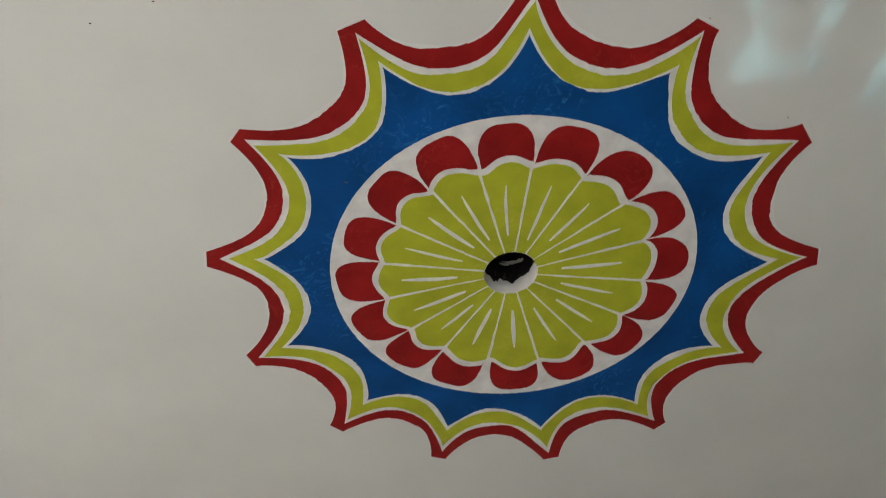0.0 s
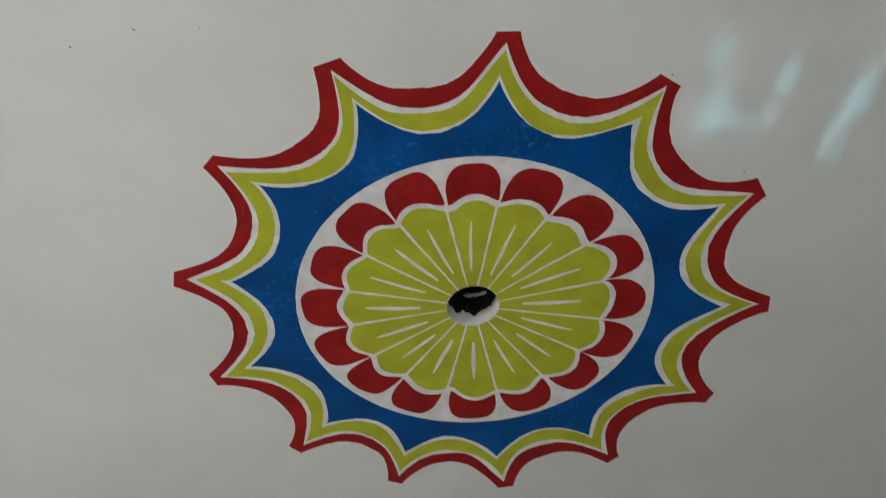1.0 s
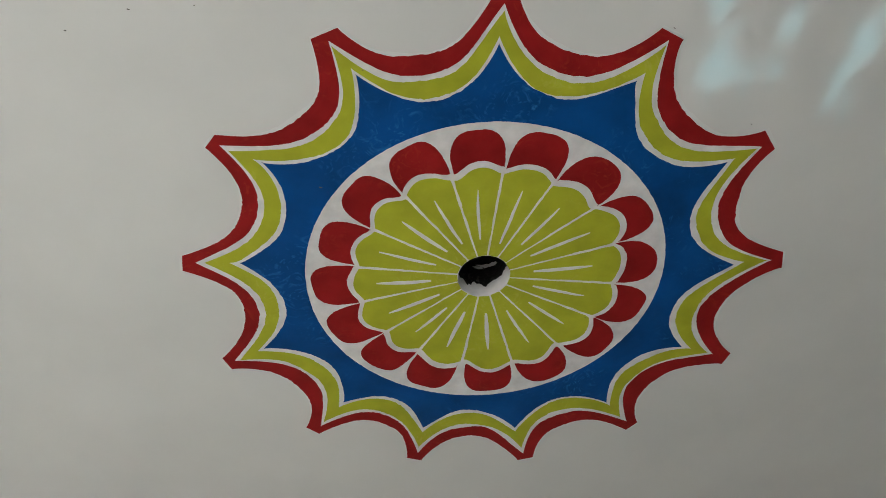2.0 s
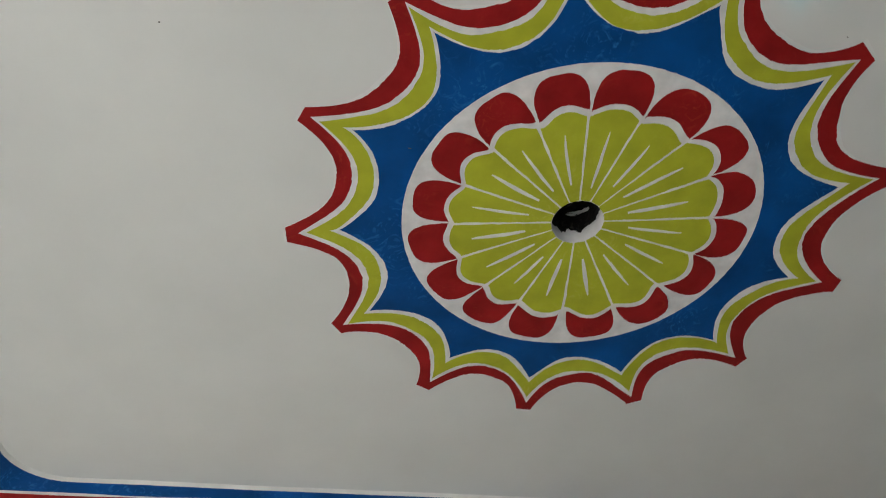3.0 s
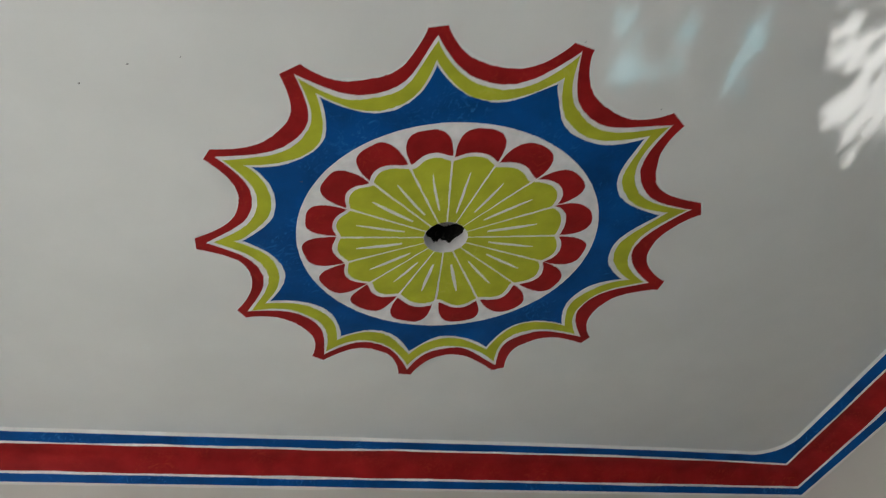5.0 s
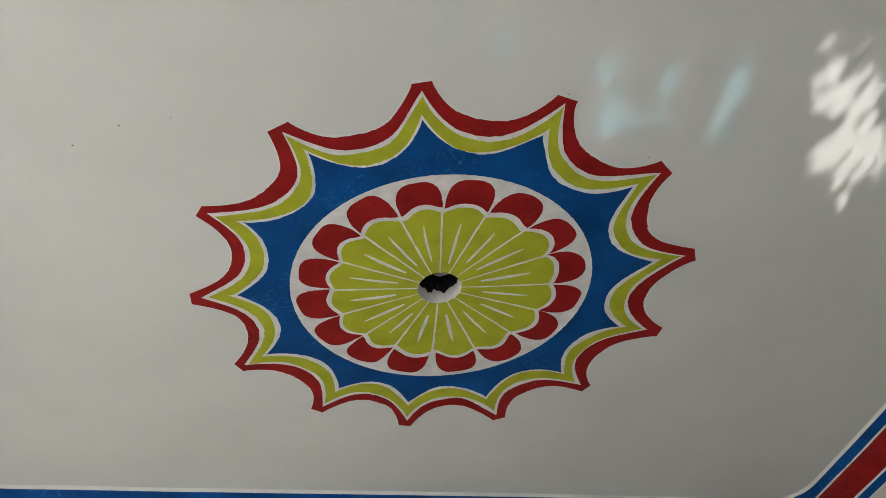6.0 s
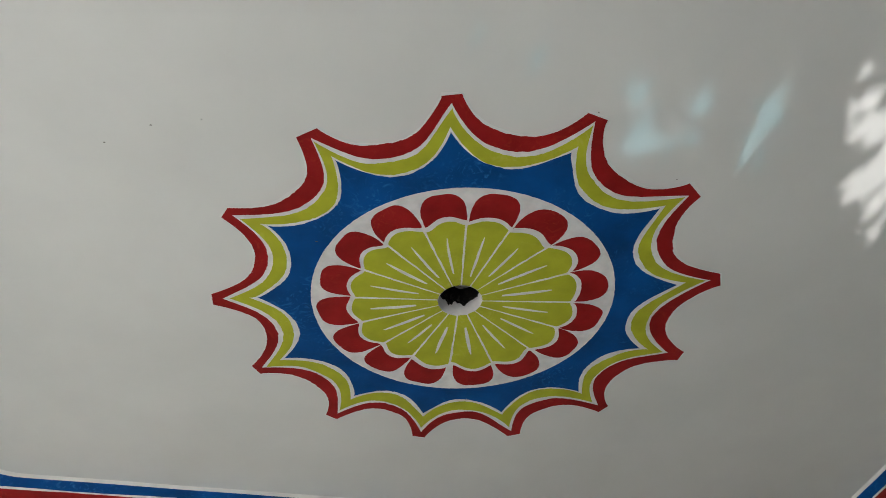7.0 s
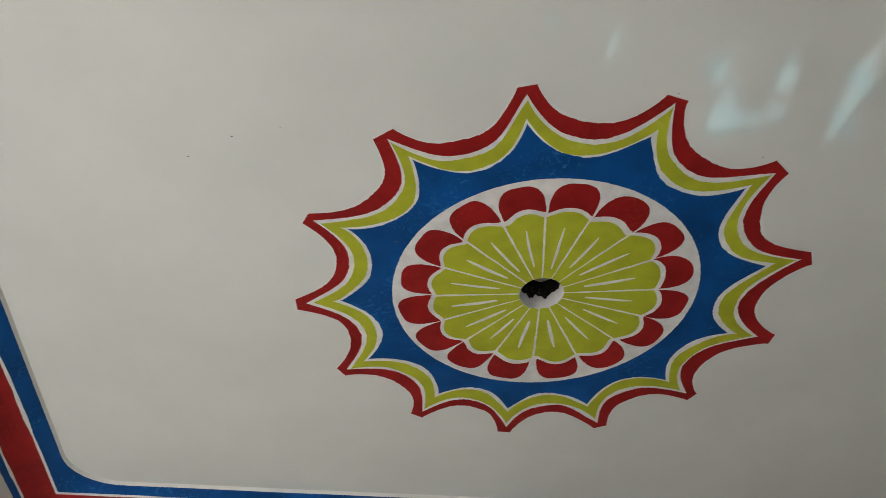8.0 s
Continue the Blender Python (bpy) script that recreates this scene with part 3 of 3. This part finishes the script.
for k in range(16):
    (a0, r0), (a1, r1) = NODE[k], NODE[(k + 1) % 16]
    wide = (a1 - a0) % 360

    def lime_edge(f, extra=0.0):
        u = 2 * f - 1
        bulge = (LOBE[k][0] + LOBE[k][1] * u + LOBE[k][2] * u * u) * max(0.0, 1 - abs(u) ** 2.6) ** 0.7
        return r0 + (r1 - r0) * f - 0.004 + bulge + extra

    # lime petal: straight sides from the hole, round end
    fine, broad = 0.0022, rng.uniform(0.0030, 0.0046)
    start = [(a0 + math.degrees(g / r), r) for g, r in ((fine, 0.0712), (0.0030, 0.2), (broad, r0 - 0.014))]
    stop = [(a1 - math.degrees(g / r), r) for g, r in ((broad, r1 - 0.014), (0.0030, 0.2), (fine, 0.0712))]
    edge = math.degrees(broad / r0) / wide
    cap = [(a0 + wide * f, lime_edge(f)) for f in [edge + (1 - 2 * edge) * (0.5 - 0.5 * math.cos(math.pi * i / 18)) for i in range(1, 18)]]
    paint("lime_petal", patch(brushed([round_hole(d, r) for d, r in start + cap + stop], 0.0017, k), 0.0014), M_LIME)

    # red petal: sits on the lime petal's white edge
    d0, d1, base0, base1, full, lean, square, blunt = CROWN[k]
    d1 += wide
    us = [-math.cos(math.pi * i / 24) for i in range(25)]
    top = [(a0 + d0 + (d1 - d0) * (u + 1) / 2, base0 + (base1 - base0) * (u + 1) / 2 + (full + lean * u + square * u * u) * max(0.0, 1 - abs(u) ** blunt) ** 0.5) for u in us]
    low = [(a0 + d0 + (d1 - d0) * (u + 1) / 2, lime_edge((d0 + (d1 - d0) * (u + 1) / 2) / wide, GAP[k])) for u in us[::-1][2:-2]]
    low = [(d, min(r, base0 + (base1 - base0) * 0.5 + 0.06)) for d, r in low]
    paint("red_petal", patch(brushed([round_hole(d, r) for d, r in top + low], 0.0017, k + 20), 0.0014), M_RED)

    # white stroke on the lime petal
    r0, r1, d0, d1 = STROKE_IN[k], STROKE_OUT[k], STROKE_A0[k], STROKE_A1[k]
    fat = rng.uniform(0.0038, 0.0062)
    go, come = [], []
    for i in range(11):
        f = i / 10
        r = r0 + (r1 - r0) * f
        half = fat * (math.sin(math.pi * min(1, 0.10 + f * 0.86)) ** 0.6)
        d = d0 + (d1 - d0) * f
        go.append(polar(d + math.degrees(half / r), r))
        come.append(polar(d - math.degrees(half / r), r))
    paint("white_stroke", patch(brushed(go + come[::-1], 0.0011, k + 40), 0.0020), M_LINE)

# ---- the hole for the fan hook ----
box_thing = thing("fan_hook_box", (HOLE.x, HOLE.y, CEIL + 0.1), "round black iron fan box with ragged white paint inside the rim", "ceiling box")
SEG = 72


def tube(radius_at, low, high):
    bm = bmesh.new()
    rows = 8
    grid = []
    for j in range(rows + 1):
        row = []
        for i in range(SEG):
            t = 2 * math.pi * i / SEG
            z0, z1 = low(t), high(t)
            z = z0 + (z1 - z0) * j / rows
            r = radius_at(z)
            row.append(bm.verts.new((HOLE.x + r * math.cos(t), HOLE.y + r * math.sin(t), z)))
        grid.append(row)
    for a, b in zip(grid, grid[1:]):
        for i in range(SEG):
            f = bm.faces.new((a[i], b[i], b[(i + 1) % SEG], a[(i + 1) % SEG]))
            f.smooth = True
    bm.normal_update()
    return bm


def ragged(t):
    """Height to which the white paint was brushed up the inside."""
    x, y = math.cos(t), math.sin(t)
    d = math.degrees(t) % 360
    lick = 0.015 * math.exp(-((d - 86) / 6) ** 2) - 0.007 * math.exp(-((d - 108) / 14) ** 2)
    return CEIL + 0.046 + lick + 0.018 * noise.noise(Vector((1.7 * x, 1.7 * y, 5.0))) + 0.015 * noise.noise(Vector((5 * x, 5 * y, 2.0))) + 0.011 * noise.noise(Vector((17 * x, 17 * y, 2.0)))


adopt(part("painted_rim", tube(lambda z: HOLE_R - 0.0006, lambda t: CEIL - 0.0009, ragged), M_LINE, None, "white painted rim with a ragged edge"), box_thing)


def smear(turn, height, wide, high, seed):
    """A ragged lick of white paint on the inner wall of the box."""
    bm = bmesh.new()
    vs = []
    for i in range(40):
        a = 2 * math.pi * i / 40
        k = 1 + 0.55 * noise.noise(Vector((2 * math.cos(a), 2 * math.sin(a), seed))) + 0.4 * noise.noise(Vector((6 * math.cos(a), 6 * math.sin(a), seed)))
        t, z = radians(turn + wide * k * math.cos(a)), CEIL + height + high * k * math.sin(a) + 0.0004 * wide * math.cos(a)
        vs.append((t, z))
    mid = bm.verts.new((HOLE.x + (HOLE_R - 0.001) * math.cos(radians(turn)), HOLE.y + (HOLE_R - 0.001) * math.sin(radians(turn)), CEIL + height))
    ring = [bm.verts.new((HOLE.x + (HOLE_R - 0.001) * math.cos(t), HOLE.y + (HOLE_R - 0.001) * math.sin(t), z)) for t, z in vs]
    for i in range(40):
        bm.faces.new((mid, ring[(i + 1) % 40], ring[i]))
    return bm


for turn, height, wide, high, seed in ((46, 0.120, 22, 0.0075, 2.0), (70, 0.121, 12, 0.006, 5.0), (30, 0.112, 9, 0.006, 8.0), (58, 0.128, 16, 0.003, 14.0)):
    adopt(part("paint_smear", smear(turn, height, wide, high, seed), M_LINE, None, "dirty white paint smear"), box_thing)
adopt(part("box_wall", tube(lambda z: HOLE_R + 0.0008, lambda t: CEIL + 0.003, lambda t: CEIL + 0.14), M_BLACK), box_thing)
bm = bmesh.new()
bmesh.ops.create_circle(bm, cap_ends=True, segments=48, radius=HOLE_R + 0.001, matrix=Matrix.Translation((HOLE.x, HOLE.y, CEIL + 0.138)))
made = bmesh.ops.extrude_face_region(bm, geom=list(bm.faces))
bmesh.ops.translate(bm, vec=(0, 0, 0.006), verts=[v for v in made["geom"] if isinstance(v, bmesh.types.BMVert)])
adopt(part("box_lid", bm, M_BLACK), box_thing)

# ---- unseen leaf screen, added to cut the spot's light into patches ----
shrub = thing("shrub", (0.15, -3.6, -0.2), "unseen leaf screen outside the rear window, added to shape the ceiling's light patches", "shrub")
SCREEN_Y = -3.6
# Gaps in the leaves, given where their light lands on the ceiling: x, y, half width, half depth.
GAPS = [(1.06, 0.85, 0.005, 0.026), (1.12, 0.86, 0.005, 0.030), (0.237, 0.561, 0.050, 0.030), (0.295, 0.690, 0.055, 0.032), (0.255, 0.702, 0.020, 0.030),
        (0.405, 0.700, 0.036, 0.040), (0.400, 0.560, 0.020, 0.026), (0.590, 0.535, 0.028, 0.040), (0.612, 0.480, 0.016, 0.026), (0.607, 0.690, 0.036, 0.024), (0.585, 0.622, 0.010, 0.018),
        (0.690, 0.700, 0.016, 0.024), (-0.240, 0.480, 0.030, 0.026), (-0.060, 0.540, 0.008, 0.028), (-0.72, 0.47, 0.028, 0.030)]
# A crowd of small gaps beside the sash, made to let through small flecks.
rng = random.Random(5)
for i in range(11):
    for j in range(9):
        x, y = 0.70 + 0.046 * i + rng.uniform(-0.016, 0.016), 0.37 + 0.048 * j + rng.uniform(-0.016, 0.016)
        left = 0.672 + 0.72 * (y - 0.37)
        if rng.random() < 0.80 and left + 0.03 < x < left + 0.29:
            GAPS.append((x, y, rng.uniform(0.008, 0.017), rng.uniform(0.007, 0.015)))


def screen_point(x, y):
    k = (SCREEN_Y - GLINT_AT.y) / (y - GLINT_AT.y)
    p = GLINT_AT + (Vector((x, y, CEIL)) - GLINT_AT) * k
    return p.x, p.z


gaps = []
for x, y, hx, hy in GAPS:
    hx, hy = 1.05 * hx, hy
    (cx, cz), (wx, _), (_, hz) = screen_point(x, y), screen_point(x + hx, y), screen_point(x, y + hy)
    gaps.append((cx, cz, abs(wx - cx), abs(hz - cz)))
bm = bmesh.new()
rng = random.Random(11)
for n in range(46000):
    if n < 27000:
        x, z, size = rng.uniform(-0.22, 0.46), rng.uniform(0.66, 0.83), rng.uniform(0.003, 0.005)
    elif n < 41000:
        x, z, size = rng.uniform(-0.25, 0.50), rng.uniform(0.42, 1.08), rng.uniform(0.012, 0.020)
    else:
        x, z, size = rng.uniform(-0.9, 1.3), rng.uniform(-0.2, 1.6), rng.uniform(0.018, 0.034)
    edge = size * 0.85
    if any(((x - cx) / (gx + edge)) ** 2 + ((z - cz) / (gz + edge)) ** 2 < 1 for cx, cz, gx, gz in gaps):
        continue
    m = Matrix.Translation((x, SCREEN_Y + rng.uniform(-1, 1) * (0.004 if n < 27000 else 0.03), z)) @ pose(0, 0, 0, 90 + rng.uniform(-30, 30), rng.uniform(0, 360), rng.uniform(-30, 30))
    vs = [bm.verts.new(m @ Vector(p) ) for p in ((-size, 0, 0), (0, -size * 0.55, 0.002), (size, 0, -0.004), (0, size * 0.55, 0.002))]
    bm.faces.new(vs)
adopt(part("crown", bm, M_LEAF), shrub)
bm = bmesh.new()
for k in range(7):
    bmesh.ops.create_cone(bm, segments=8, radius1=0.02, radius2=0.006, depth=0.5, matrix=pose(-0.7 + 0.28 * k, SCREEN_Y - 0.06, 0.05, 0, 0, 0))
adopt(part("stem", bm, M_FRAME), shrub)

# ---- small marks on the ceiling ----
rng = random.Random(21)
for x, y, size in ((-1.070, 0.994, 0.0042), (-0.957, 0.916, 0.0036), (-0.835, 0.872, 0.0022), (0.143, 0.639, 0.0030), (0.442, 0.799, 0.0034), (-0.499, 1.229, 0.0060), (-0.478, 0.915, 0.0030), (-0.518, 1.636, 0.0022), (0.309, 1.466, 0.0028)):
    size *= 0.75
    pts = [Vector((x + size * math.cos(a) * rng.uniform(0.6, 1.2), y + size * 0.35 * math.sin(a) * rng.uniform(0.6, 1.3))) for a in [2 * math.pi * i / 9 for i in range(9)]]
    fleck = put("paint_fleck", patch(pts, 0.0021), M_FLECK)
    tagged(fleck, "tiny dark fleck stuck in the ceiling paint", "fleck", "flecks on the ceiling")
